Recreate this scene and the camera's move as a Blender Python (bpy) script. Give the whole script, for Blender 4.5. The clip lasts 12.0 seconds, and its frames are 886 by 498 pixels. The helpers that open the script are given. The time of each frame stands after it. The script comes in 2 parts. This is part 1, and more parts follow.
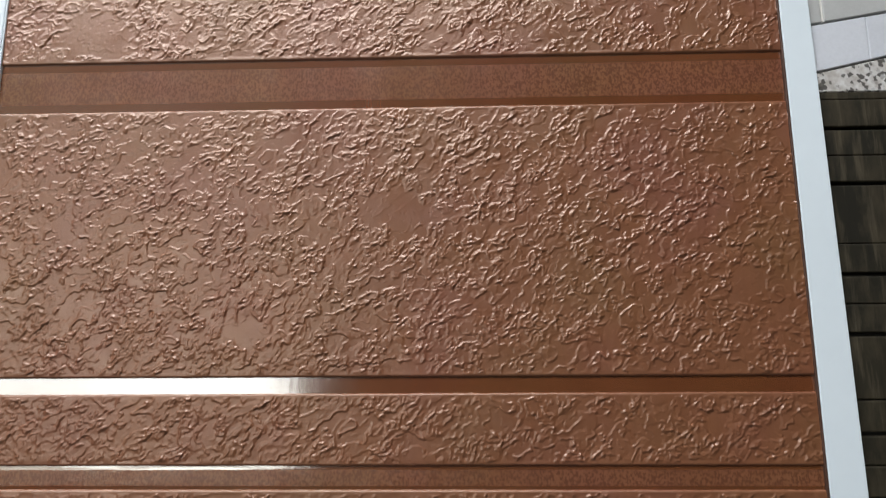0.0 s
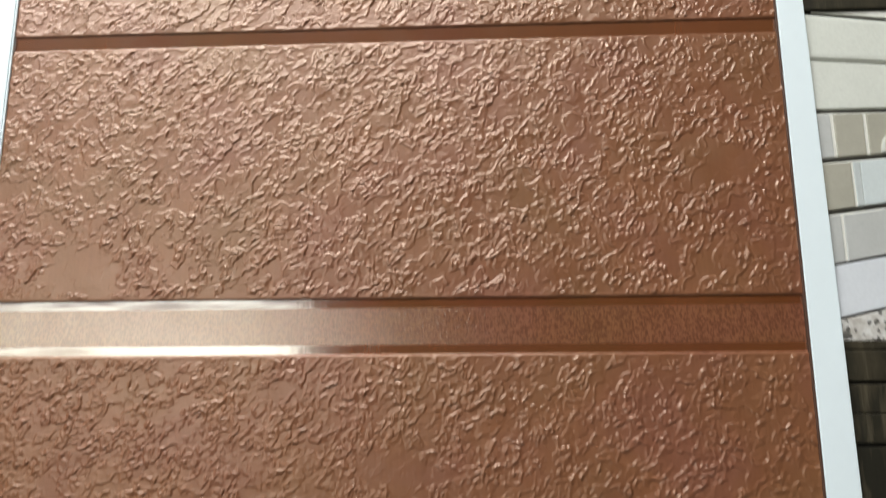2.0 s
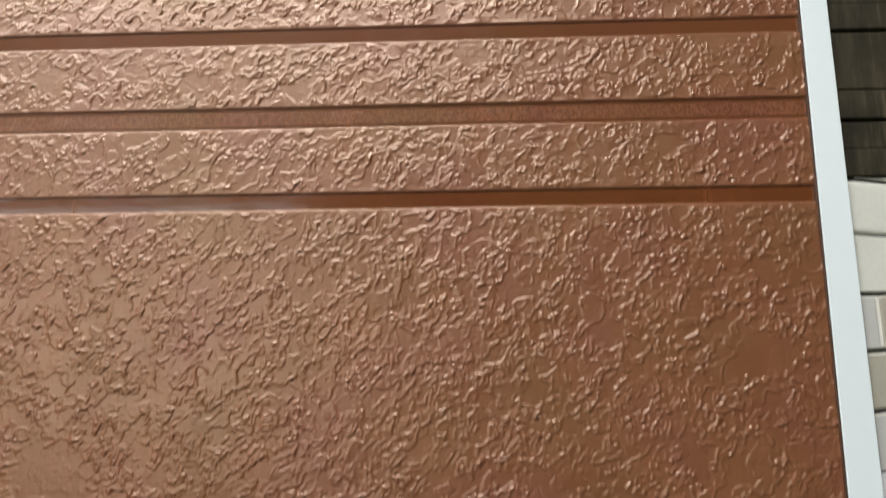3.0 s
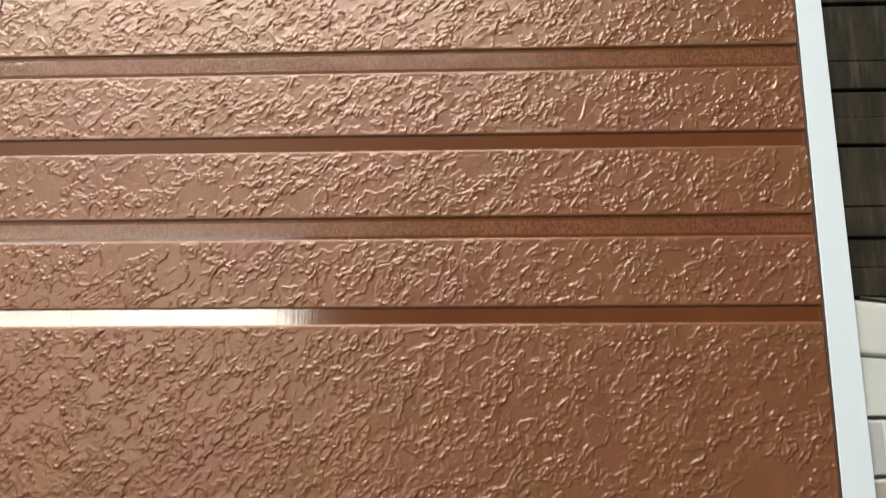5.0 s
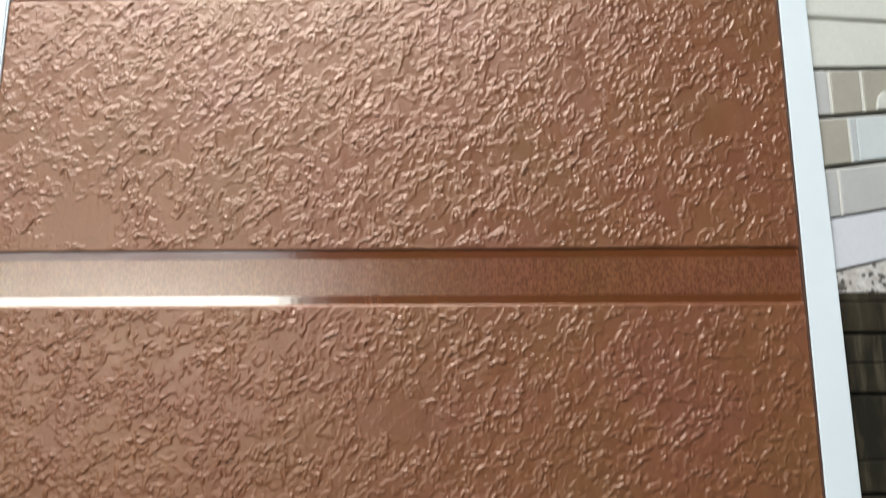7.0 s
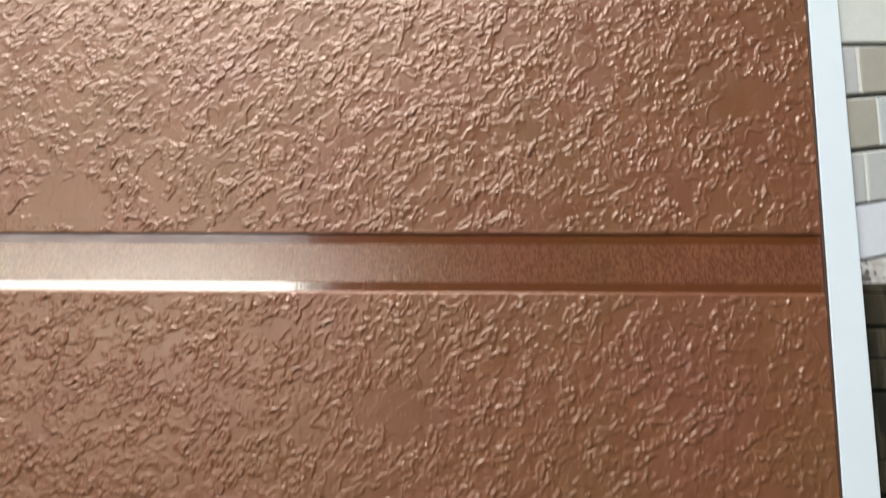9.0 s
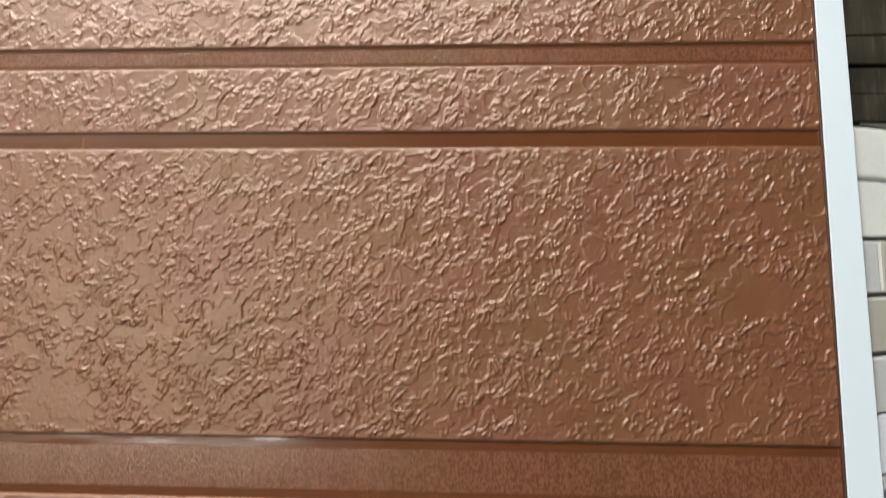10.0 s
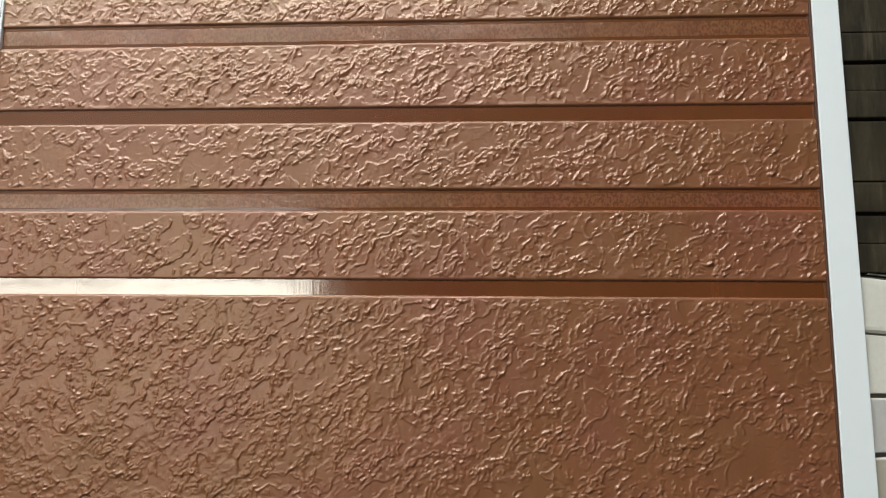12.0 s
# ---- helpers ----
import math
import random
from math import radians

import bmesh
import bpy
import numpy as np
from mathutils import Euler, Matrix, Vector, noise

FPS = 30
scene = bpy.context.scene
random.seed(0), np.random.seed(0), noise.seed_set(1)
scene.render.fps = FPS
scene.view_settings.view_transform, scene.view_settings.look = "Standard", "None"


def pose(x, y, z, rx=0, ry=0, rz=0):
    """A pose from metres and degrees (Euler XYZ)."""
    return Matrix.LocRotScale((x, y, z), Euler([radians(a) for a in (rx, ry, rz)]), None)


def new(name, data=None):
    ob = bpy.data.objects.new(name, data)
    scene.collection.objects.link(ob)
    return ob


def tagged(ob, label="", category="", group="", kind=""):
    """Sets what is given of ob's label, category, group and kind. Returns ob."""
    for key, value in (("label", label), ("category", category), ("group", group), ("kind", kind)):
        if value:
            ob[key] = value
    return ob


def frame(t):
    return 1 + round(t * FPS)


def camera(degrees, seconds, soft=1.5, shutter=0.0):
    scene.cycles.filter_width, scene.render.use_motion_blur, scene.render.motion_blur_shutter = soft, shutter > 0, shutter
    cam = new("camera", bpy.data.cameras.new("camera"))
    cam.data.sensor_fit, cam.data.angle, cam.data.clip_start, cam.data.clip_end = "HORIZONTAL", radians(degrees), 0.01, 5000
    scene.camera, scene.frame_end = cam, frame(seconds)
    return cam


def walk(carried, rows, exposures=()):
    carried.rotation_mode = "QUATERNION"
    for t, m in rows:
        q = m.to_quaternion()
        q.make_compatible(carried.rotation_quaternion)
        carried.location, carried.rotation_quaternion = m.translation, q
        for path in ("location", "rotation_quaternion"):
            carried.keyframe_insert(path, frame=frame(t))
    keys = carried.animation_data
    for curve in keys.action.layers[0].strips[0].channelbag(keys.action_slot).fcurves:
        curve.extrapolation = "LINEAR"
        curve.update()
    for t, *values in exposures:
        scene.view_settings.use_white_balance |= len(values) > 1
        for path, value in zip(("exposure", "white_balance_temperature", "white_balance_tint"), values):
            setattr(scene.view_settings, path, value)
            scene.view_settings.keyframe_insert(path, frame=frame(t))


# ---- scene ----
cam = camera(66.0, 12.0, soft=1.2, shutter=0.55)
PATH = [
    (0, 0.0416, -0.3386, 1.1596, 100.673, 0.267, 1.856),
    (0.5, 0.0459, -0.3355, 1.1704, 101.584, 0.145, 2.530),
    (1, 0.0452, -0.3436, 1.2036, 101.181, 0.181, 2.433),
    (1.5, 0.0462, -0.3501, 1.2436, 100.827, 0.334, 2.536),
    (2, 0.0451, -0.3444, 1.2897, 100.418, 0.331, 2.487),
    (2.5, 0.0449, -0.3362, 1.3420, 99.896, 0.330, 2.509),
    (3, 0.0413, -0.3277, 1.3946, 99.239, 0.459, 2.240),
    (3.5, 0.0401, -0.3232, 1.4381, 98.604, 0.352, 2.309),
    (3.7, 0.0408, -0.3228, 1.4515, 98.385, 0.356, 2.451),
    (4.1, 0.0398, -0.3253, 1.4646, 98.699, 0.329, 2.231),
    (4.5, 0.0388, -0.3286, 1.4669, 98.980, 0.295, 2.013),
    (4.9, 0.0377, -0.3319, 1.4565, 99.261, 0.261, 1.795),
    (5.3, 0.0367, -0.3343, 1.4313, 99.575, 0.234, 1.576),
    (5.5, 0.0379, -0.3318, 1.4178, 99.600, 0.446, 1.773),
    (6, 0.0383, -0.3413, 1.3669, 100.457, 0.346, 1.513),
    (6.5, 0.0389, -0.3434, 1.3171, 100.364, 0.263, 1.527),
    (7, 0.0378, -0.3420, 1.2676, 100.015, 0.154, 1.347),
    (7.2, 0.0396, -0.3381, 1.2483, 100.103, 0.268, 1.682),
    (7.6, 0.0408, -0.3371, 1.2234, 99.750, 0.100, 1.866),
    (8, 0.0424, -0.3352, 1.2142, 99.407, -0.120, 2.083),
    (8.4, 0.0438, -0.3335, 1.2225, 99.065, -0.340, 2.300),
    (8.8, 0.0450, -0.3325, 1.2505, 98.711, -0.507, 2.484),
    (9, 0.0435, -0.3267, 1.2738, 98.134, -0.511, 2.372),
    (9.5, 0.0432, -0.3227, 1.3243, 97.844, -0.498, 2.659),
    (10, 0.0438, -0.3274, 1.3733, 97.777, -0.584, 2.804),
    (10.5, 0.0424, -0.3314, 1.4032, 98.030, -0.474, 2.606),
    (11, 0.0447, -0.3297, 1.4218, 98.279, -0.568, 2.948),
    (11.5, 0.0464, -0.3352, 1.4359, 98.310, -0.492, 3.184),
    (12, 0.0456, -0.3313, 1.4470, 97.709, -0.532, 3.106),
]
walk(cam, [(t, pose(*place)) for t, *place in PATH],
     exposures=[(0, -0.20, 6450, 12), (2, 0.0, 6750, 8), (3.5, -0.19, 6950, 10), (5.5, -0.06, 6950, 10), (6.5, 0.04, 6750, 10),
                (7.2, 0.08, 6550, 10), (9, 0.08, 6550, 10), (12, -0.30, 7000, 10)])

# ---- light: wide window behind the camera, added lamps over it, roof light above, sky outside ----
world = bpy.data.worlds.new("sky")
scene.world = world
world.use_nodes = True
wn = world.node_tree
sky = wn.nodes.new("ShaderNodeTexSky")
sky.sky_type, sky.sun_disc = "NISHITA", False
sky.sun_elevation, sky.sun_rotation = radians(50), radians(200)
wn.nodes["Background"].inputs["Strength"].default_value = 0.12
wn.links.new(sky.outputs[0], wn.nodes["Background"].inputs["Color"])

WINDOW_X0, WINDOW_X1, WINDOW_Z = -4.3, -1.05, 1.92      # wide window in the back wall
SILL, SHEEN_Z0, SHEEN_Z1 = 1.03, 1.97, 2.42   # its lower edge, and the slot above it for added reflection lamps
ROOF_X0, ROOF_X1, ROOF_Y0, ROOF_Y1 = -1.70, 0.25, -1.38, -0.66
BACK, LEFT, RIGHT, HEIGHT = -4.0, -5.0, 3.0, 2.55


def area(name, m, w, h, power, colour):
    lamp = bpy.data.lights.new(name, "AREA")
    lamp.shape, lamp.size, lamp.size_y, lamp.energy, lamp.color = "RECTANGLE", w, h, power, colour
    ob = new(name, lamp)
    ob.matrix_world = m
    return ob


def window_and_fill(x0, x1, z0, z1, radiance, colour=(0.94, 1.0, 0.98)):
    """Daylight from one part of the window (sky, or the yard below it), or an added lamp above."""
    area("window_and_fill_light", pose((x0 + x1) / 2, BACK - 0.05, (z0 + z1) / 2, 90, 0, 0), x1 - x0, z1 - z0,
         radiance * math.pi * (x1 - x0) * (z1 - z0), colour)


window_and_fill(-1.85, WINDOW_X1, SILL, WINDOW_Z, 6.0)
window_and_fill(-2.40, -1.85, 1.22, WINDOW_Z, 5.8)
window_and_fill(-2.40, -1.85, SILL, 1.22, 3.0)
window_and_fill(WINDOW_X0, -2.40, 1.38, WINDOW_Z, 5.0)
window_and_fill(WINDOW_X0, -2.40, SILL, 1.38, 1.6)
# Two dim warm lamps with no known source, added for a pale groove sheen.
window_and_fill(WINDOW_X0, WINDOW_X1, SHEEN_Z0, 2.13, 0.30, (1.0, 0.86, 0.66))
window_and_fill(WINDOW_X0, WINDOW_X1, 2.13, SHEEN_Z1, 0.22, (1.0, 0.86, 0.68))
area("roof_daylight", pose((ROOF_X0 + ROOF_X1) / 2, (ROOF_Y0 + ROOF_Y1) / 2, HEIGHT + 0.05, 0, 0, 0),
     ROOF_X1 - ROOF_X0, ROOF_Y1 - ROOF_Y0, 77, (0.93, 0.97, 1.0))


# ---- materials ----
class Nodes:
    """A short way to wire a material."""

    def __init__(self, name, **values):
        self.mat = bpy.data.materials.new(name)
        self.mat.use_nodes = True
        self.tree = self.mat.node_tree
        self.shader = self.tree.nodes["Principled BSDF"]
        for key, value in values.items():
            self.shader.inputs[key.replace("_", " ")].default_value = value

    def add(self, kind, inputs=(), operation="", blend=""):
        node = self.tree.nodes.new("ShaderNode" + kind)
        if operation:
            node.operation = operation
        if blend:
            node.blend_type = blend
        for key, value in dict(inputs).items():
            if isinstance(value, bpy.types.NodeSocket):
                self.tree.links.new(value, node.inputs[key])
            else:
                node.inputs[key].default_value = value
        return node

    def place(self, scale=(1, 1, 1)):
        coord = self.add("NewGeometry").outputs["Position"]
        return self.add("Mapping", {"Vector": coord, "Scale": scale}).outputs[0]

    def noise(self, scale, detail=4, rough=0.55, stretch=(1, 1, 1), distortion=0.0):
        return self.add("TexNoise", {"Vector": self.place(stretch), "Scale": scale, "Detail": detail, "Roughness": rough,
                                     "Distortion": distortion}).outputs[0]

    def ramp(self, factor, stops):
        node = self.add("ValToRGB", {"Fac": factor})
        while len(node.color_ramp.elements) < len(stops):
            node.color_ramp.elements.new(0.5)
        for e, (pos, col) in zip(node.color_ramp.elements, stops):
            e.position, e.color = pos, (*col, 1) if len(col) == 3 else col
        return node.outputs[0]

    def range(self, value, a, b, c, d):
        return self.add("MapRange", {0: value, 1: a, 2: b, 3: c, 4: d}).outputs[0]

    def mix(self, factor, a, b, blend="MIX"):
        return self.add("MixRGB", {"Fac": factor, "Color1": a, "Color2": b}, blend=blend).outputs[0]

    def bump(self, height, strength, distance):
        before = self.shader.inputs["Normal"]
        extra = {"Normal": before.links[0].from_socket} if before.links else {}
        node = self.add("Bump", {"Height": height, "Strength": strength, "Distance": distance, **extra})
        self.tree.links.new(node.outputs[0], before)

    def set(self, key, socket):
        self.tree.links.new(socket, self.shader.inputs[key])


def painted_metal(name, dark, light, rough, grain, ior=1.5, flake=(1.0, 0.97, 0.92)):
    """Brown baked coating on embossed sheet: brushed vertical hairlines, blotches, small scratches."""
    n = Nodes(name, Roughness=rough, IOR=ior, Specular_Tint=(*flake, 1))
    blotch = n.noise(28, 4, 0.6)
    hair = n.noise(420, 3, 0.6, (1, 1, 0.05))
    fleck = n.noise(900, 2, 0.5)
    col = n.ramp(n.range(blotch, 0.3, 0.7, 0, 1), [(0, dark), (1, light)])
    tint = n.noise(17, 3, 0.5)
    col = n.mix(n.range(tint, 0.50, 0.66, 0, 0.55), col, (dark[0] * 1.12, dark[1] * 1.02, dark[2] * 1.5, 1))
    col = n.mix(n.range(tint, 0.48, 0.34, 0, 0.5), col, (dark[0] * 0.98, dark[1] * 1.25, dark[2] * 1.1, 1))
    col = n.mix(n.range(hair, 0.3, 0.75, 0, 0.35), col, (dark[0] * 0.7, dark[1] * 0.68, dark[2] * 0.65, 1))
    col = n.mix(n.range(fleck, 0.62, 0.75, 0, 0.25), col, (light[0] * 1.3, light[1] * 1.35, light[2] * 1.4, 1))
    n.set("Base Color", col)
    n.set("Roughness", n.range(n.noise(60, 5, 0.7), 0.3, 0.7, rough * 0.8, rough * 1.25))
    if name.startswith("embossed"):
        n.bump(n.noise(700, 3, 0.6), 0.25, 0.0002)
    if grain:
        n.bump(n.noise(grain, 4, 0.65, (1.2, 1, 0.75), 0.8), 0.9, 0.00014)
        # Dark spots in the base colour stand for shade in the grain's pits.
        pits = n.noise(grain * 1.1, 3, 0.6, (1.2, 1, 0.8))
        n.set("Base Color", n.mix(n.range(pits, 0.56, 0.42, 0, 0.65), col, (dark[0] * 0.45, dark[1] * 0.4, dark[2] * 0.4, 1)))
    n.bump(hair, 0.12, 0.0002)
    if name.startswith("smooth"):
        n.bump(n.noise(70, 4, 0.6, (0.6, 1, 1.6)), 0.10, 0.0006)
        n.bump(n.noise(600, 3, 0.6, (1, 1, 0.6)), 0.10, 0.0001)
    return n.mat


STUCCO = painted_metal("embossed_brown_coating", (0.182, 0.0680, 0.0300), (0.226, 0.0890, 0.0400), 0.355, 0, 1.92, (1.0, 0.81, 0.68))
# Lighter, glossier copy of the coating: paints the light caught by upward-facing lips.
LIT_EDGE = painted_metal("rolled_edge_highlight", (0.24, 0.095, 0.050), (0.32, 0.135, 0.075), 0.28, 0, 1.8, (1.0, 0.82, 0.66))
GROOVE = painted_metal("smooth_brown_coating", (0.140, 0.043, 0.0135), (0.175, 0.056, 0.019), 0.11, 0, 2.6)
GRAIN = painted_metal("grained_brown_coating", (0.205, 0.078, 0.036), (0.265, 0.104, 0.050), 0.17, 700, 2.2, (1.0, 0.90, 0.80))


def plain(name, a, b, rough, scale=40, bump=0.15, stretch=(1, 1, 1), tone=0.75):
    n = Nodes(name, Roughness=rough)
    big = n.noise(scale, 5, 0.65, stretch)
    fine = n.noise(scale * 12, 3, 0.6, stretch)
    col = n.ramp(n.range(big, 0.3, 0.7, 0, 1), [(0, a), (1, b)])
    n.set("Base Color", n.mix(n.range(fine, 0.35, 0.7, 0, 0.25), col, (a[0] * tone, a[1] * tone, a[2] * tone, 1)))
    n.bump(fine, bump, 0.0006)
    n.bump(big, bump, 0.002)
    return n.mat


def varied(name, a, b, rough, stretch=(1, 1, 1), scale=60, bump=0.25, streak=0.14, gloss=0.4):
    """Like plain, and each piece has a tone of its own."""
    n = Nodes(name, Roughness=rough, Specular_IOR_Level=gloss)
    own = n.add("ObjectInfo").outputs["Random"]
    big = n.noise(scale, 5, 0.65, stretch)
    fine = n.noise(scale * 10, 3, 0.6, stretch)
    tone = n.add("Math", {0: n.range(big, 0.3, 0.7, -0.3, 0.3), 1: own}, operation="ADD").outputs[0]
    col = n.ramp(tone, [(0.0, a), (1.0, b)])
    n.set("Base Color", n.mix(n.range(fine, 0.4, 0.7, 0, streak), col, (a[0] * 0.7, a[1] * 0.7, a[2] * 0.7, 1)))
    n.bump(fine, bump, 0.0005)
    n.bump(big, bump, 0.0015)
    return n.mat


def weathered():
    """Dark brown board with pale vertical weather streaks and blotches."""
    n = Nodes("dark_weathered_board", Roughness=0.7, Specular_IOR_Level=0.25)
    own = n.add("ObjectInfo").outputs["Random"]
    col = n.mix(own, (0.013, 0.011, 0.006, 1), (0.026, 0.021, 0.011, 1))
    blotch = n.noise(70, 5, 0.65, (1, 1, 0.5))
    col = n.mix(n.range(blotch, 0.45, 0.7, 0, 0.8), col, (0.050, 0.039, 0.022, 1))
    streaks = n.noise(330, 4, 0.6, (1, 1, 0.09))
    col = n.mix(n.range(streaks, 0.54, 0.72, 0, 0.65), col, (0.085, 0.068, 0.042, 1))
    n.set("Base Color", n.mix(n.range(streaks, 0.45, 0.3, 0, 0.7), col, (0.010, 0.008, 0.005, 1)))
    n.bump(streaks, 0.4, 0.0006)
    return n.mat


TRIM = plain("white_trim_paint", (0.71, 0.775, 0.80), (0.74, 0.805, 0.83), 0.35, 12, 0.02, tone=0.97)
# Dark brown puts the shade along the right trim's inner edge into colour.
LIP_SHADE = plain("brown_lip_shade", (0.050, 0.020, 0.010), (0.085, 0.036, 0.019), 0.6, 200)
DARK = weathered()
DARK_SLOT = plain("dark_slot", (0.010, 0.008, 0.006), (0.016, 0.013, 0.009), 0.6, 60)
WHITE_BRICK = varied("off_white_brick", (0.53, 0.53, 0.475), (0.60, 0.60, 0.54), 0.6)
COOL_BRICK = varied("cool_white_brick", (0.49, 0.525, 0.52), (0.54, 0.575, 0.57), 0.6)
GREY_BRICK = varied("pale_grey_brick", (0.42, 0.415, 0.395), (0.48, 0.475, 0.455), 0.6)
FROST_BRICK = varied("frosty_white_brick", (0.55, 0.56, 0.585), (0.60, 0.61, 0.635), 0.6)
# Grey of the shaded left end of the cool white brick, painted as a strip.
SHADE_BRICK = varied("painted_brick_shade", (0.42, 0.44, 0.43), (0.46, 0.48, 0.47), 0.6)
TAN_BRICK = varied("tan_grey_brick", (0.33, 0.308, 0.25), (0.39, 0.363, 0.30), 0.6)
MORTAR = plain("cream_mortar", (0.62, 0.60, 0.54), (0.70, 0.68, 0.62), 0.8, 150, 0.3)
SEAM = plain("dark_grey_joint", (0.075, 0.07, 0.06), (0.13, 0.12, 0.105), 0.8, 150, 0.3)
PLASTER = plain("grey_plaster", (0.10, 0.097, 0.092), (0.14, 0.135, 0.127), 0.85, 3, 0.2)
CEILING = plain("white_ceiling_paint", (0.42, 0.41, 0.39), (0.50, 0.49, 0.47), 0.8, 3, 0.2)
CONCRETE = plain("concrete_floor", (0.085, 0.08, 0.075), (0.125, 0.12, 0.11), 0.7, 4, 0.2)
FOAM = plain("white_foam_core", (0.7, 0.69, 0.64), (0.78, 0.77, 0.72), 0.9, 200, 0.4)


def speckled():
    n = Nodes("speckled_granite", Roughness=0.45)
    cell = n.add("TexVoronoi", {"Vector": n.place(), "Scale": 560.0, "Randomness": 1.0}).outputs["Color"]
    pick = n.add("SeparateColor", {"Color": cell}).outputs[0]
    warm = n.noise(260, 3)
    pale = n.ramp(warm, [(0.35, (0.42, 0.38, 0.34)), (0.65, (0.62, 0.60, 0.57))])
    n.set("Base Color", n.mix(n.range(pick, 0.72, 0.80, 0, 0.9), pale, (0.05, 0.043, 0.036, 1)))
    n.bump(warm, 0.3, 0.0006)
    return n.mat


GRANITE = speckled()


# ---- building helpers ----
def link(name, bm, material, parent=None, label="", smooth=False):
    mesh = bpy.data.meshes.new(name)
    bm.to_mesh(mesh)
    bm.free()
    mesh.materials.append(material)
    if smooth:
        mesh.polygons.foreach_set("use_smooth", [True] * len(mesh.polygons))
    ob = new(name, mesh)
    if parent:
        ob.parent = parent
    if label:
        ob["label"] = label
    return ob


def part(name, bm, material, parent, label="", smooth=False):
    return link(name, bm, material, parent, label, smooth)


def box(x0, x1, y0, y1, z0, z1, bevel=0.0, segments=2):
    return slab([(x0, z0), (x1, z0), (x1, z1), (x0, z1)], y0, y1, bevel, segments)


def slab(outline, y0, y1, bevel=0.0, segments=2, wave=0.0):
    """A flat piece with this outline in x and z, its front at y0 and its back at y1; front edges rounded."""
    bm = bmesh.new()
    pts = [(x + random.uniform(-wave, wave), z + random.uniform(-wave, wave)) for x, z in outline]
    front = [bm.verts.new((x, y0, z)) for x, z in pts]
    back = [bm.verts.new((x, y1, z)) for x, z in pts]
    face = bm.faces.new(front)
    bm.faces.new(back[::-1])
    for i in range(len(pts)):
        j = (i + 1) % len(pts)
        bm.faces.new((front[j], front[i], back[i], back[j]))
    bmesh.ops.recalc_face_normals(bm, faces=bm.faces)
    if bevel:
        bmesh.ops.bevel(bm, geom=list(face.edges), offset=bevel, segments=segments, profile=0.6, affect="EDGES")
    return bm


def empty(name, x, y, z, **tags):
    ob = new(name)
    ob.empty_display_size = 0.05
    ob.location = (x, y, z)
    return tagged(ob, **tags)


def thing(name, **tags):
    """An Empty at the origin of the display wall, so that its parts keep world measures."""
    return empty(name, 0, 0, 0, **tags)


# ---- the room ----
def room_box(name, x0, x1, y0, y1, z0, z1, mat, label):
    return tagged(link(name, box(x0, x1, y0, y1, z0, z1), mat), label, kind="structure")


WALL = 0.0165
room_box("wall_north", LEFT, RIGHT, WALL, WALL + 0.2, 0, HEIGHT, PLASTER, "grey plastered display wall behind the sample boards")
room_box("wall_west", LEFT - 0.2, LEFT, BACK, WALL, 0, HEIGHT, PLASTER, "grey plastered side wall")
room_box("wall_east", RIGHT, RIGHT + 0.2, BACK, WALL, 0, HEIGHT, PLASTER, "grey plastered side wall")
room_box("floor", LEFT - 0.2, RIGHT + 0.2, BACK - 0.2, WALL + 0.2, -0.2, 0, CONCRETE, "worn grey concrete floor")


def back_wall():
    bm = bmesh.new()
    for x0, x1, z0, z1 in ((LEFT, WINDOW_X0, 0, HEIGHT), (WINDOW_X1, RIGHT, 0, HEIGHT),
                           (WINDOW_X0, WINDOW_X1, 0, SILL), (WINDOW_X0, WINDOW_X1, WINDOW_Z, SHEEN_Z0),
                           (WINDOW_X0, WINDOW_X1, SHEEN_Z1, HEIGHT)):
        piece = box(x0, x1, BACK - 0.2, BACK, z0, z1)
        mesh = bpy.data.meshes.new("piece")
        piece.to_mesh(mesh)
        piece.free()
        bm.from_mesh(mesh)
        bpy.data.meshes.remove(mesh)
    return bm


tagged(link("wall_south", back_wall(), PLASTER), "grey plastered wall with a wide window and an added lamp slot above it", kind="structure")


def roof():
    bm = bmesh.new()
    for x0, x1, y0, y1 in ((LEFT, ROOF_X0, BACK, WALL), (ROOF_X1, RIGHT, BACK, WALL),
                           (ROOF_X0, ROOF_X1, BACK, ROOF_Y0), (ROOF_X0, ROOF_X1, ROOF_Y1, WALL)):
        piece = box(x0, x1, y0, y1, HEIGHT, HEIGHT + 0.2)
        mesh = bpy.data.meshes.new("piece")
        piece.to_mesh(mesh)
        piece.free()
        bm.from_mesh(mesh)
        bpy.data.meshes.remove(mesh)
    return bm


tagged(link("ceiling", roof(), CEILING), "white painted ceiling with a roof light opening", kind="structure")

# ---- the brown embossed panel ----
PX0, PX1 = -0.21, 0.21


def lattice(seed):
    rng = np.random.RandomState(seed)
    angle = rng.uniform(0, 2 * np.pi, (256, 256))
    return np.cos(angle), np.sin(angle)


def perlin(x, z, seed):
    """Gradient noise, about -0.7 to 0.7."""
    gx, gz = lattice(seed)
    xi, zi = np.floor(x).astype(int), np.floor(z).astype(int)
    fx, fz = x - xi, z - zi
    u, v = fx * fx * fx * (fx * (fx * 6 - 15) + 10), fz * fz * fz * (fz * (fz * 6 - 15) + 10)

    def corner(dx, dz):
        i, j = (xi + dx) & 255, (zi + dz) & 255
        return gx[i, j] * (fx - dx) + gz[i, j] * (fz - dz)
    low = corner(0, 0) * (1 - u) + corner(1, 0) * u
    high = corner(0, 1) * (1 - u) + corner(1, 1) * u
    return low * (1 - v) + high * v


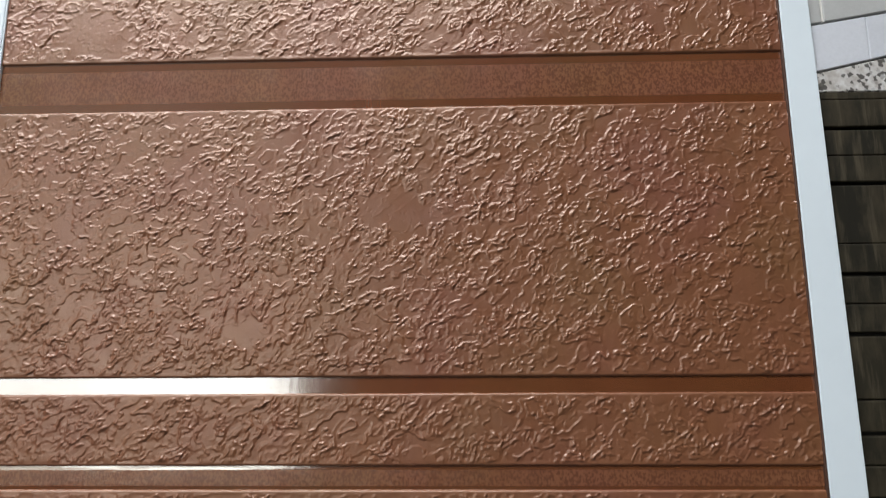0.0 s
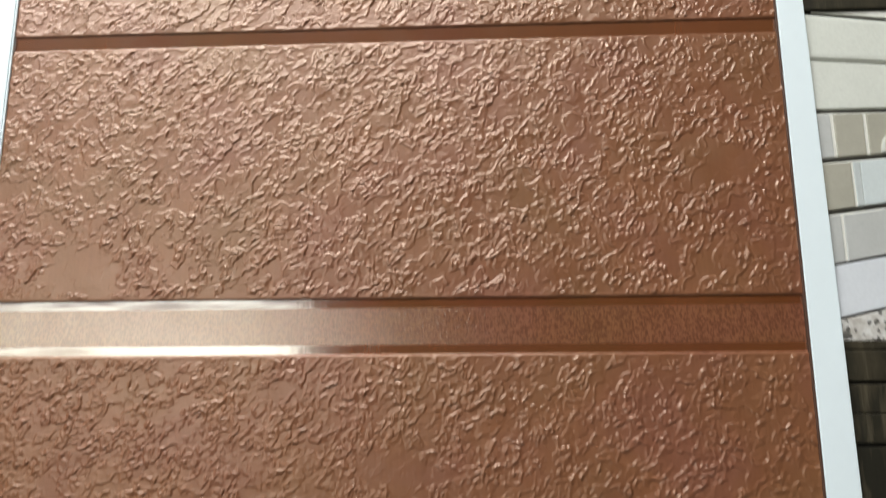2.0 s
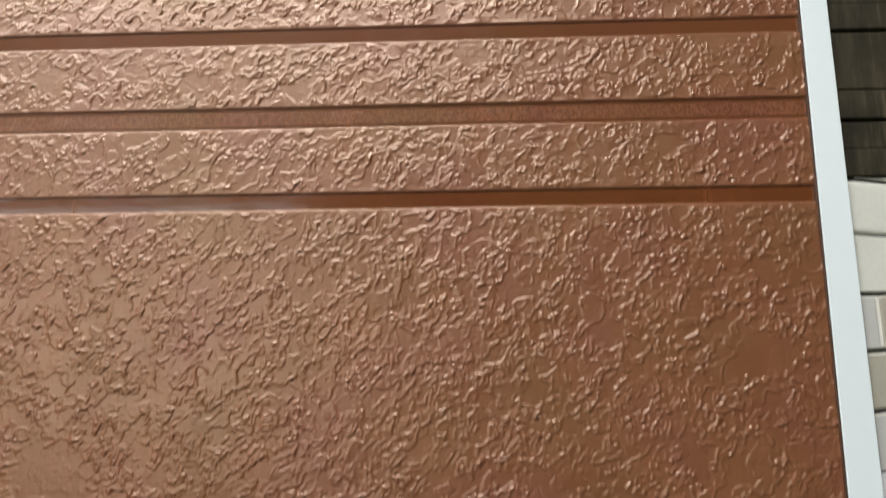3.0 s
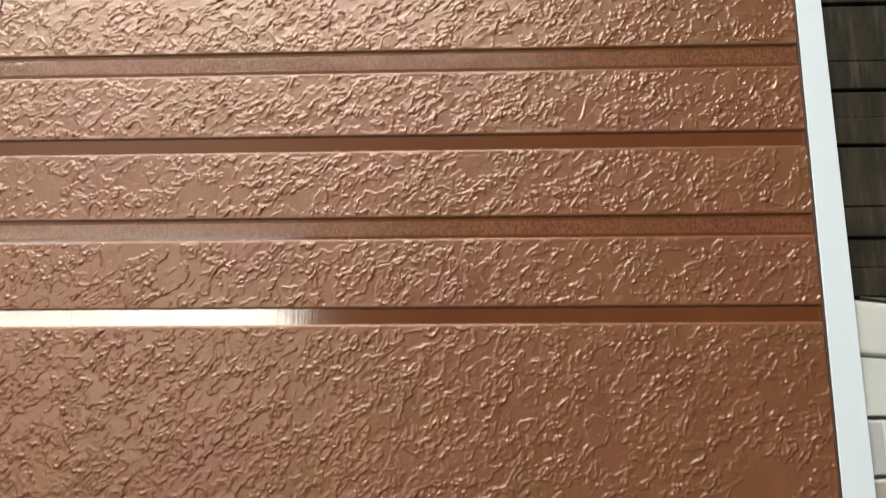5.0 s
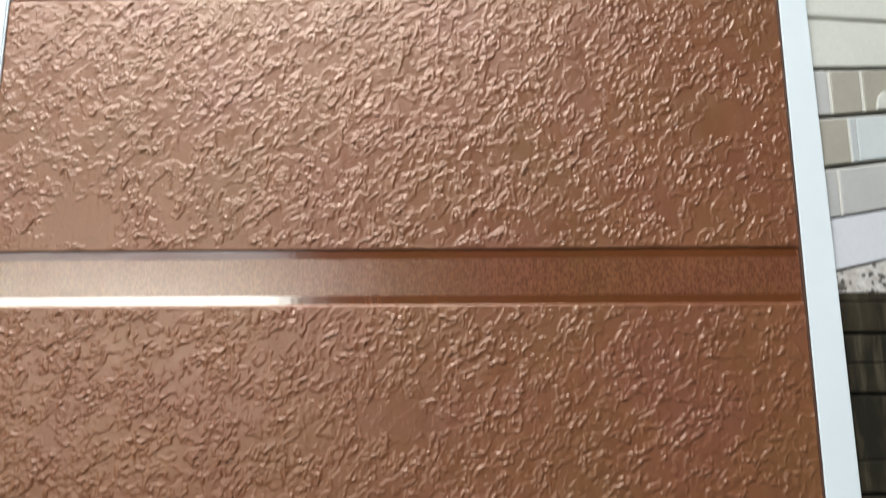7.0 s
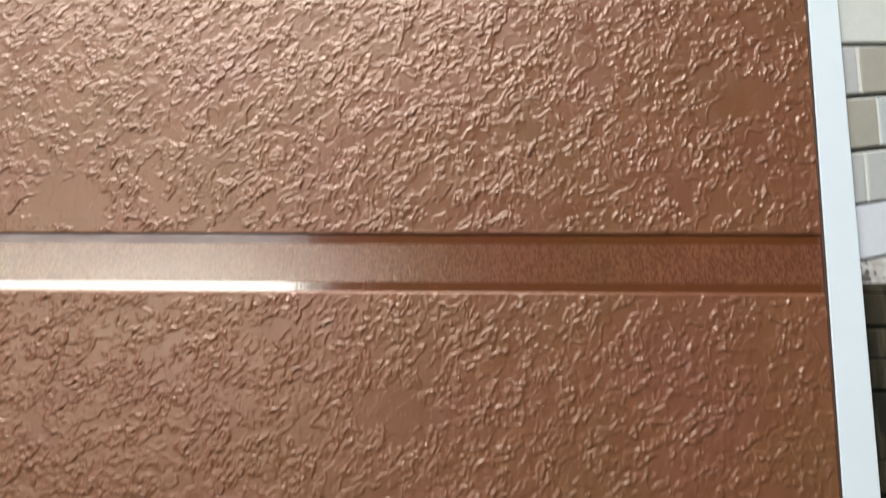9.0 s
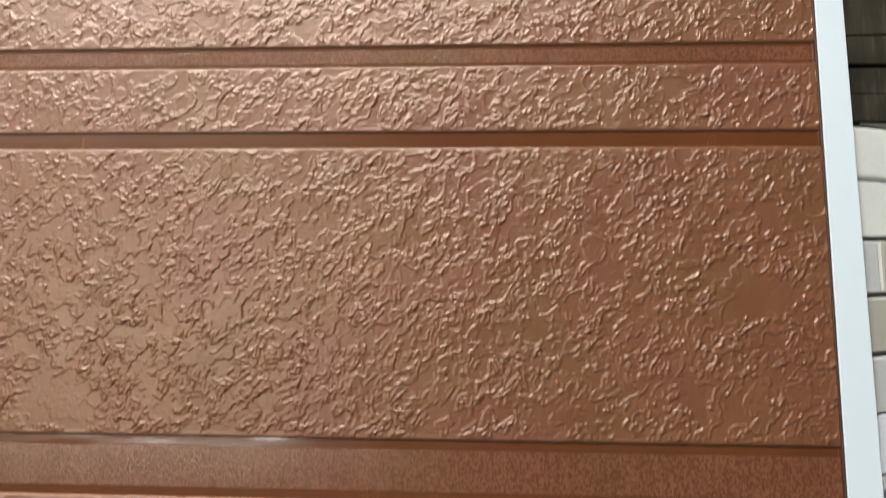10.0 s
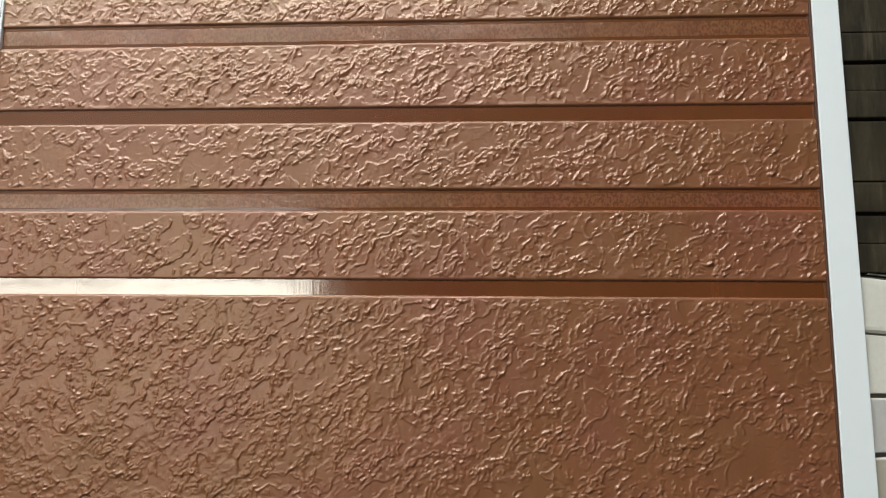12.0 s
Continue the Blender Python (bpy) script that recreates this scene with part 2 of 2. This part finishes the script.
def smooth(a, b, x):
    t = np.clip((x - a) / (b - a), 0, 1)
    return t * t * (3 - 2 * t)


# Larger bare plates: x, z in metres, half width and half height in millimetres.
PLATES = ((0.010, 1.243, 25, 13), (0.183, 1.205, 13, 12), (-0.069, 1.182, 14, 8), (-0.157, 1.344, 26, 15), (0.178, 1.396, 16, 13),
          (-0.098, 1.535, 13, 6), (0.044, 1.548, 14, 8), (-0.131, 1.542, 10, 7), (-0.175, 1.540, 11, 9), (0.167, 1.553, 12, 4))


def stucco(x, z):
    """Height in metres of the embossing: raised flat plates with torn edges, and clusters of short gouges between them."""
    c, s = math.cos(radians(34)), math.sin(radians(34))
    a, b = (x * c + z * s) * 900, (-x * s + z * c) * 900            # along and across the strokes
    wa = a + 2.6 * perlin(a / 8, b / 8, 1) + 0.9 * perlin(a / 2.4, b / 2.4, 2)
    wb = b + 2.6 * perlin(a / 8, b / 8, 3) + 0.9 * perlin(a / 2.4, b / 2.4, 4)

    def distance(n):
        """About how far, in mm, each place lies from where n is 0."""
        gz, gx = np.gradient(n, z[:, 0] * 1000, x[0] * 1000)
        return n / np.maximum(np.hypot(gx, gz), 0.02)
    d1 = distance(perlin(wa / 12, wb / 7.5, 5) + 0.4 * perlin(wa / 5, wb / 3.2, 6))
    d2 = distance(perlin(wa / 4.2, wb / 2.7, 7) + 0.3 * perlin(wa / 2.1, wb / 1.6, 8))
    d3 = distance(perlin(wa / 7.5, wb / 5, 22) + 0.45 * perlin(wa / 3.4, wb / 2.4, 23))
    mask = perlin(a / 19, b / 13, 9) + 0.6 * perlin(a / 8, b / 5, 10) + 0.03
    bare = np.zeros_like(x)
    for px, pz, w, h in PLATES:
        bare = np.maximum(bare, 1 - np.hypot((x - px) * 1000 / w, (z - pz) * 1000 / h))
    bare = smooth(0.0, 0.2, bare + 0.55 * perlin(a / 8, b / 6, 19) + 0.35 * perlin(a / 3, b / 2.5, 20) - 0.05)
    rough = smooth(-0.06, 0.10, mask) * (1 - bare)
    torn = smooth(-0.12, 0.08, perlin(a / 5, b / 5, 11) + 0.05) * (1 - 0.8 * bare)
    split = smooth(-0.10, 0.08, perlin(a / 4, b / 4, 21) - 0.02) * (1 - bare) * (0.35 + 0.65 * smooth(-0.25, 0.0, mask))
    gaps = smooth(-0.08, 0.08, perlin(a / 2.8, b / 2.2, 17) + 0.02)
    edge = np.exp(-((d1 - 0.25) / 0.38) ** 2) * torn                # raised rim of a plate
    step = smooth(-0.25, 0.25, d1) * (1 - 0.8 * bare)
    rim = np.exp(-((d3 - 0.2) / 0.36) ** 2) * split
    crust = smooth(-0.28, 0.28, d3) * split
    crumb = np.exp(-((d2 - 0.2) / 0.36) ** 2) * rough * gaps
    flake = smooth(-0.25, 0.25, d2) * rough * (0.35 + 0.65 * gaps)
    streak = smooth(0.24, 0.36, perlin(wa / 4.4, wb / 1.6, 12)) * rough
    pits = smooth(0.30, 0.42, perlin(wa / 2.0, wb / 1.5, 18)) * smooth(-0.30, -0.05, mask) * (1 - 0.7 * bare)
    h = 0.00022 * step + 0.00038 * edge + 0.00036 * rim + 0.00012 * crust + 0.00032 * crumb + 0.00013 * flake + 0.00028 * streak - 0.00030 * pits
    return h - 0.00014 + 0.00002 * perlin(a / 1.6, b / 1.6, 13)


def grid_mesh(name, X, Y, Z, material, parent, label=""):
    rows, cols = X.shape
    co = np.stack((X, Y, Z), -1).reshape(-1, 3)
    i = np.arange((rows - 1) * cols).reshape(rows - 1, cols)[:, :-1].ravel()
    quads = np.stack((i, i + 1, i + cols + 1, i + cols), -1)
    mesh = bpy.data.meshes.new(name)
    mesh.from_pydata(co.tolist(), [], quads.tolist())
    mesh.materials.append(material)
    mesh.polygons.foreach_set("use_smooth", np.ones(len(mesh.polygons), bool))
    ob = new(name, mesh)
    ob.parent = parent
    if label:
        ob["label"] = label
    return ob


DEPTH = 0.0012            # how far the grooves lie behind the embossed faces
CELL = 0.00047


def field(z0, z1, parent, cell=CELL):
    """One embossed strip with rolled lips above and below."""
    xs = np.linspace(PX0, PX1, int((PX1 - PX0) / cell))
    lip = np.array([0.0, 0.0002, 0.0005, 0.0010])
    deep = np.array([1, 0.55, 0.2, 0.0]) * DEPTH
    inner = np.linspace(z0 + 0.0014, z1 - 0.0014, max(4, int((z1 - z0 - 0.0028) / cell)))
    zs = np.concatenate((z0 + lip, inner, (z1 - lip)[::-1]))
    back = np.concatenate((deep, np.zeros(len(inner)), deep[::-1]))
    fade = np.concatenate((np.zeros(4), smooth(0, 0.0011, np.minimum(inner - inner[0], inner[-1] - inner)) * 0.85 + 0.15, np.zeros(4)))
    X, Z = np.meshgrid(xs, zs)
    Y = back[:, None] - stucco(X, Z) * fade[:, None]
    Z = Z + (0.00018 * perlin(X * 90, Z * 0 + z0 * 37, 14) + 0.0001 * perlin(X * 420, Z * 0 + z0 * 51, 15)) * (back[:, None] > 0)
    ob = grid_mesh("embossed_strip", X, Y, Z, STUCCO, parent)
    # Only the top lip gets the lightened coat, as a painted highlight.
    ob.data.materials.append(LIT_EDGE)
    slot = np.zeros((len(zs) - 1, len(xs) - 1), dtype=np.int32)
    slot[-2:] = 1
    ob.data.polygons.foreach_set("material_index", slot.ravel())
    return ob


def flat_strip(name, z0, z1, y, material, parent, label="", lean=0.0):
    """A long smooth strip, slightly uneven, as pressed sheet is; lean sets its lower edge deeper."""
    xs = np.linspace(PX0, PX1, 220)
    t = np.array((0, 0.015, 0.03, 0.06, 0.2, 0.4, 0.6, 0.8, 0.94, 0.97, 0.985, 1))
    X, T = np.meshgrid(xs, t)
    Z = z0 + (z1 - z0) * T
    Y = y + 0.00003 * perlin(X * 40, T * 2 + z0 * 91, 16) - lean * (Z - (z0 + z1) / 2)
    return grid_mesh(name, X, Y, Z, material, parent, label)


panel = thing("siding_panel", label="brown embossed metal siding panel with smooth pressed grooves", category="wall panel")
GROOVES = ((1.0612, 1.0688), (1.1523, 1.1599), (1.4690, 1.4766), (1.5569, 1.5643), (1.6445, 1.6520))
NARROW = ((1.1073, 1.1181), (1.5113, 1.5216), (1.5990, 1.6102))
WIDE = (1.300, 1.3276)
edges = [1.030] + [z for pair in sorted((*GROOVES, *NARROW, WIDE)) for z in pair] + [1.790]
for z0, z1 in zip(edges[::2], edges[1::2]):
    field(z0, z1, panel, CELL if 1.08 < z1 < 1.66 else 0.0011)
for z0, z1 in GROOVES:
    flat_strip("groove", z0 - 0.0004, z1 + 0.0004, DEPTH - 0.0002, GROOVE, panel, label="smooth glossy red-brown groove", lean=-0.06 if z1 < 1.2 else 0.0)


def banded(z0, z1, side, lean=-0.021):
    """A grained band with a smooth channel above and below it."""
    flat_strip("channel", z0 - 0.0004, z0 + side + 0.0002, DEPTH - 0.0002, GROOVE, panel, label="smooth glossy channel", lean=0.008)
    flat_strip("channel", z1 - side - 0.0002, z1 + 0.0004, DEPTH - 0.0002, GROOVE, panel, label="smooth glossy channel", lean=lean)
    flat_strip("grained_band", z0 + side, z1 - side, DEPTH - 0.00026, GRAIN, panel, label="fine-grained brown band")


banded(*WIDE, 0.0044)
for z0, z1 in NARROW:
    banded(z0, z1, 0.0016, -0.07 if z1 < 1.2 else -0.021)
part("foam_core", box(PX0, PX1, DEPTH + 0.0006, WALL, 1.030, 1.790), FOAM, panel, "white insulation core")


# ---- white trims beside the panel ----
def trim_strip(inner, outer_low, outer_high, lip_coat, label):
    """A cover strip with rounded edges; its outer edge runs slightly out of true."""
    ob = thing("cover_strip", label=label, category="trim")
    lo, hi = (inner, outer_low) if inner < outer_low else (outer_low, inner)
    lo2, hi2 = (inner, outer_high) if inner < outer_high else (outer_high, inner)
    part("face", slab([(lo, 0.95), (hi, 0.95), (hi2, 1.85), (lo2, 1.85)], -0.0012, WALL, 0.0005, 2), TRIM, ob)
    side = 1 if inner > 0 else -1
    e = sorted((inner - side * 0.0001, inner - side * 0.0012))
    part("return_lip", box(e[0], e[1], -0.0010, DEPTH, 0.95, 1.85, 0.0003, 1), lip_coat, ob, "narrow return lip")
    return ob


# Right lip is coloured as shade; the left one keeps the trim paint.
trim_strip(0.2102, 0.2290, 0.2212, LIP_SHADE, "white painted metal cover strip beside the brown panel")
trim_strip(-0.2102, -0.2285, -0.2230, TRIM, "white painted metal cover strip beside the brown panel")

# ---- dark boards beside the panel ----
BX0, BX1 = 0.2215, 0.42


def dark_board(z0, z1, start, label):
    """Dark planks in a rhythm of narrow and wide courses; start is the height of one deep joint."""
    ob = thing("dark_board", label=label, category="wall panel")
    part("backing", box(BX0, BX1, 0.006, WALL, z0, z1), DARK_SLOT, ob)
    course, z = (0.0148, 0.0146, 0.0156, 0.0311), start
    while z > z0 - 0.08:
        z -= sum(course)
    k = 0
    while z < z1:
        h = course[k % 4]
        deep = k % 2 == 0                       # the joint below this plank
        gap_low, gap_high = (0.0009, 0.0002) if deep else (0.0002, 0.0009)
        a, b = max(z0, z + gap_low), min(z1, z + h - gap_high)
        if b - a > 0.004:
            front = random.uniform(0.0004, 0.0010) + (0.0 if deep else 0.0005)
            part("plank", slab([(BX0, a), (BX1, a), (BX1, b), (BX0, b)], front, 0.008, 0.0007, 2, 0.0002), DARK, ob)
        z += h
        k += 1
    return ob


dark_board(1.02, 1.3045, 1.1792, "dark brown weathered plank-look sample board below the pale bricks")
dark_board(1.4811, 1.80, 1.4801, "dark brown weathered plank-look sample board above the pale bricks")

# ---- pale brick board ----
brick_board = thing("brick_board", label="pale brick-look sample board with tan and off-white courses", category="wall panel")
HEIGHTS = (1.4801, 1.4524, 1.4243, 1.3972, 1.3696, 1.3423, 1.3155)
SLOPES = (-0.125, -0.075, 0.0, 0.07, 0.12, 0.165, 0.225)


def line(k, x):
    return HEIGHTS[k] + SLOPES[k] * (x - 0.226)


def wedge(k, x0, x1, up, down):
    return [(x0, line(k + 1, x0) + down), (x1, line(k + 1, x1) + down), (x1, line(k, x1) - up), (x0, line(k, x0) - up)]


part("backing", slab([(BX0, 1.3046), (BX1, 1.3046), (BX1, line(0, BX1)), (BX0, line(0, BX0))], 0.0035, WALL), SEAM, brick_board, "dark grey joint bed")
COURSES = (
    (WHITE_BRICK, (BX0, BX1), {}),
    (WHITE_BRICK, (BX0, 0.275, 0.34, BX1), {}),
    (TAN_BRICK, (BX0, 0.2336, 0.2502, 0.2655, 0.28, 0.296, 0.312, 0.33, 0.35, 0.38, BX1), {0: GREY_BRICK}),
    # Piece 1 is no separate brick: it paints the shade on piece 2's left end.
    (TAN_BRICK, (BX0, 0.2414, 0.2453, 0.2680, 0.285, 0.30, 0.32, 0.34, 0.37, BX1), {1: SHADE_BRICK, 2: COOL_BRICK, 3: WHITE_BRICK}),
    (GREY_BRICK, (BX0, 0.2332, 0.2700, 0.31, 0.35, BX1), {}),
    (FROST_BRICK, (BX0, 0.2555, 0.29, 0.33, BX1), {}),
)
for k, (mat, cuts, own) in enumerate(COURSES):
    if k in (2, 3, 4, 5):
        part("mortar", slab(wedge(k, BX0, BX1, 0.0016, 0.0010), 0.0018, 0.006, 0.0004, 1), MORTAR if k < 5 else FROST_BRICK, brick_board)
    for i, (x0, x1) in enumerate(zip(cuts, cuts[1:])):
        gap = (0.0003 if k in (1, 5) or own.get(i) is SHADE_BRICK else 0.0008) if len(cuts) > 2 else 0
        part("brick", slab(wedge(k, x0 + (0 if i == 0 or own.get(i - 1) is SHADE_BRICK else gap), x1 - gap, 0.0021 if k in (2, 3, 4) else 0.0005, 0.0009 if k in (2, 3, 4) else 0.0005),
                           0.0012, 0.006, 0.0005 if k else 0.003, 3, 0.0002), own.get(i, mat), brick_board)
part("stone_strip", slab([(BX0, 1.3047), (BX1, 1.3047), (BX1, line(6, BX1) - 0.0008), (BX0, line(6, BX0) - 0.0008)], 0.0012, 0.006, 0.0006, 2),
     GRANITE, brick_board, "speckled granite edging")
part("back_layer", slab([(0.2300, 1.4806), (BX1, 1.4806), (BX1, line(0, BX1) + 0.0022), (0.2300, line(0, 0.2300) + 0.0011)], 0.0026, 0.006, 0.0003, 1),
     MORTAR, brick_board, "pale back layer above the rounded cap course")


def drip(x, z, w, h):
    """A rounded lump of mortar that has run over a brick."""
    outline = [(x - w, z)] + [(x + w * math.cos(a), z + h * math.sin(a)) for a in np.linspace(math.pi * 0.95, math.pi * 0.05, 12)] + [(x + w, z)]
    return slab(outline[::-1], -0.0002, 0.004, 0.0006, 2)


part("mortar_drip", drip(0.2615, line(3, 0.2615) + 0.0008, 0.0052, 0.0098), WHITE_BRICK, brick_board, "white mortar lump run over a brick")
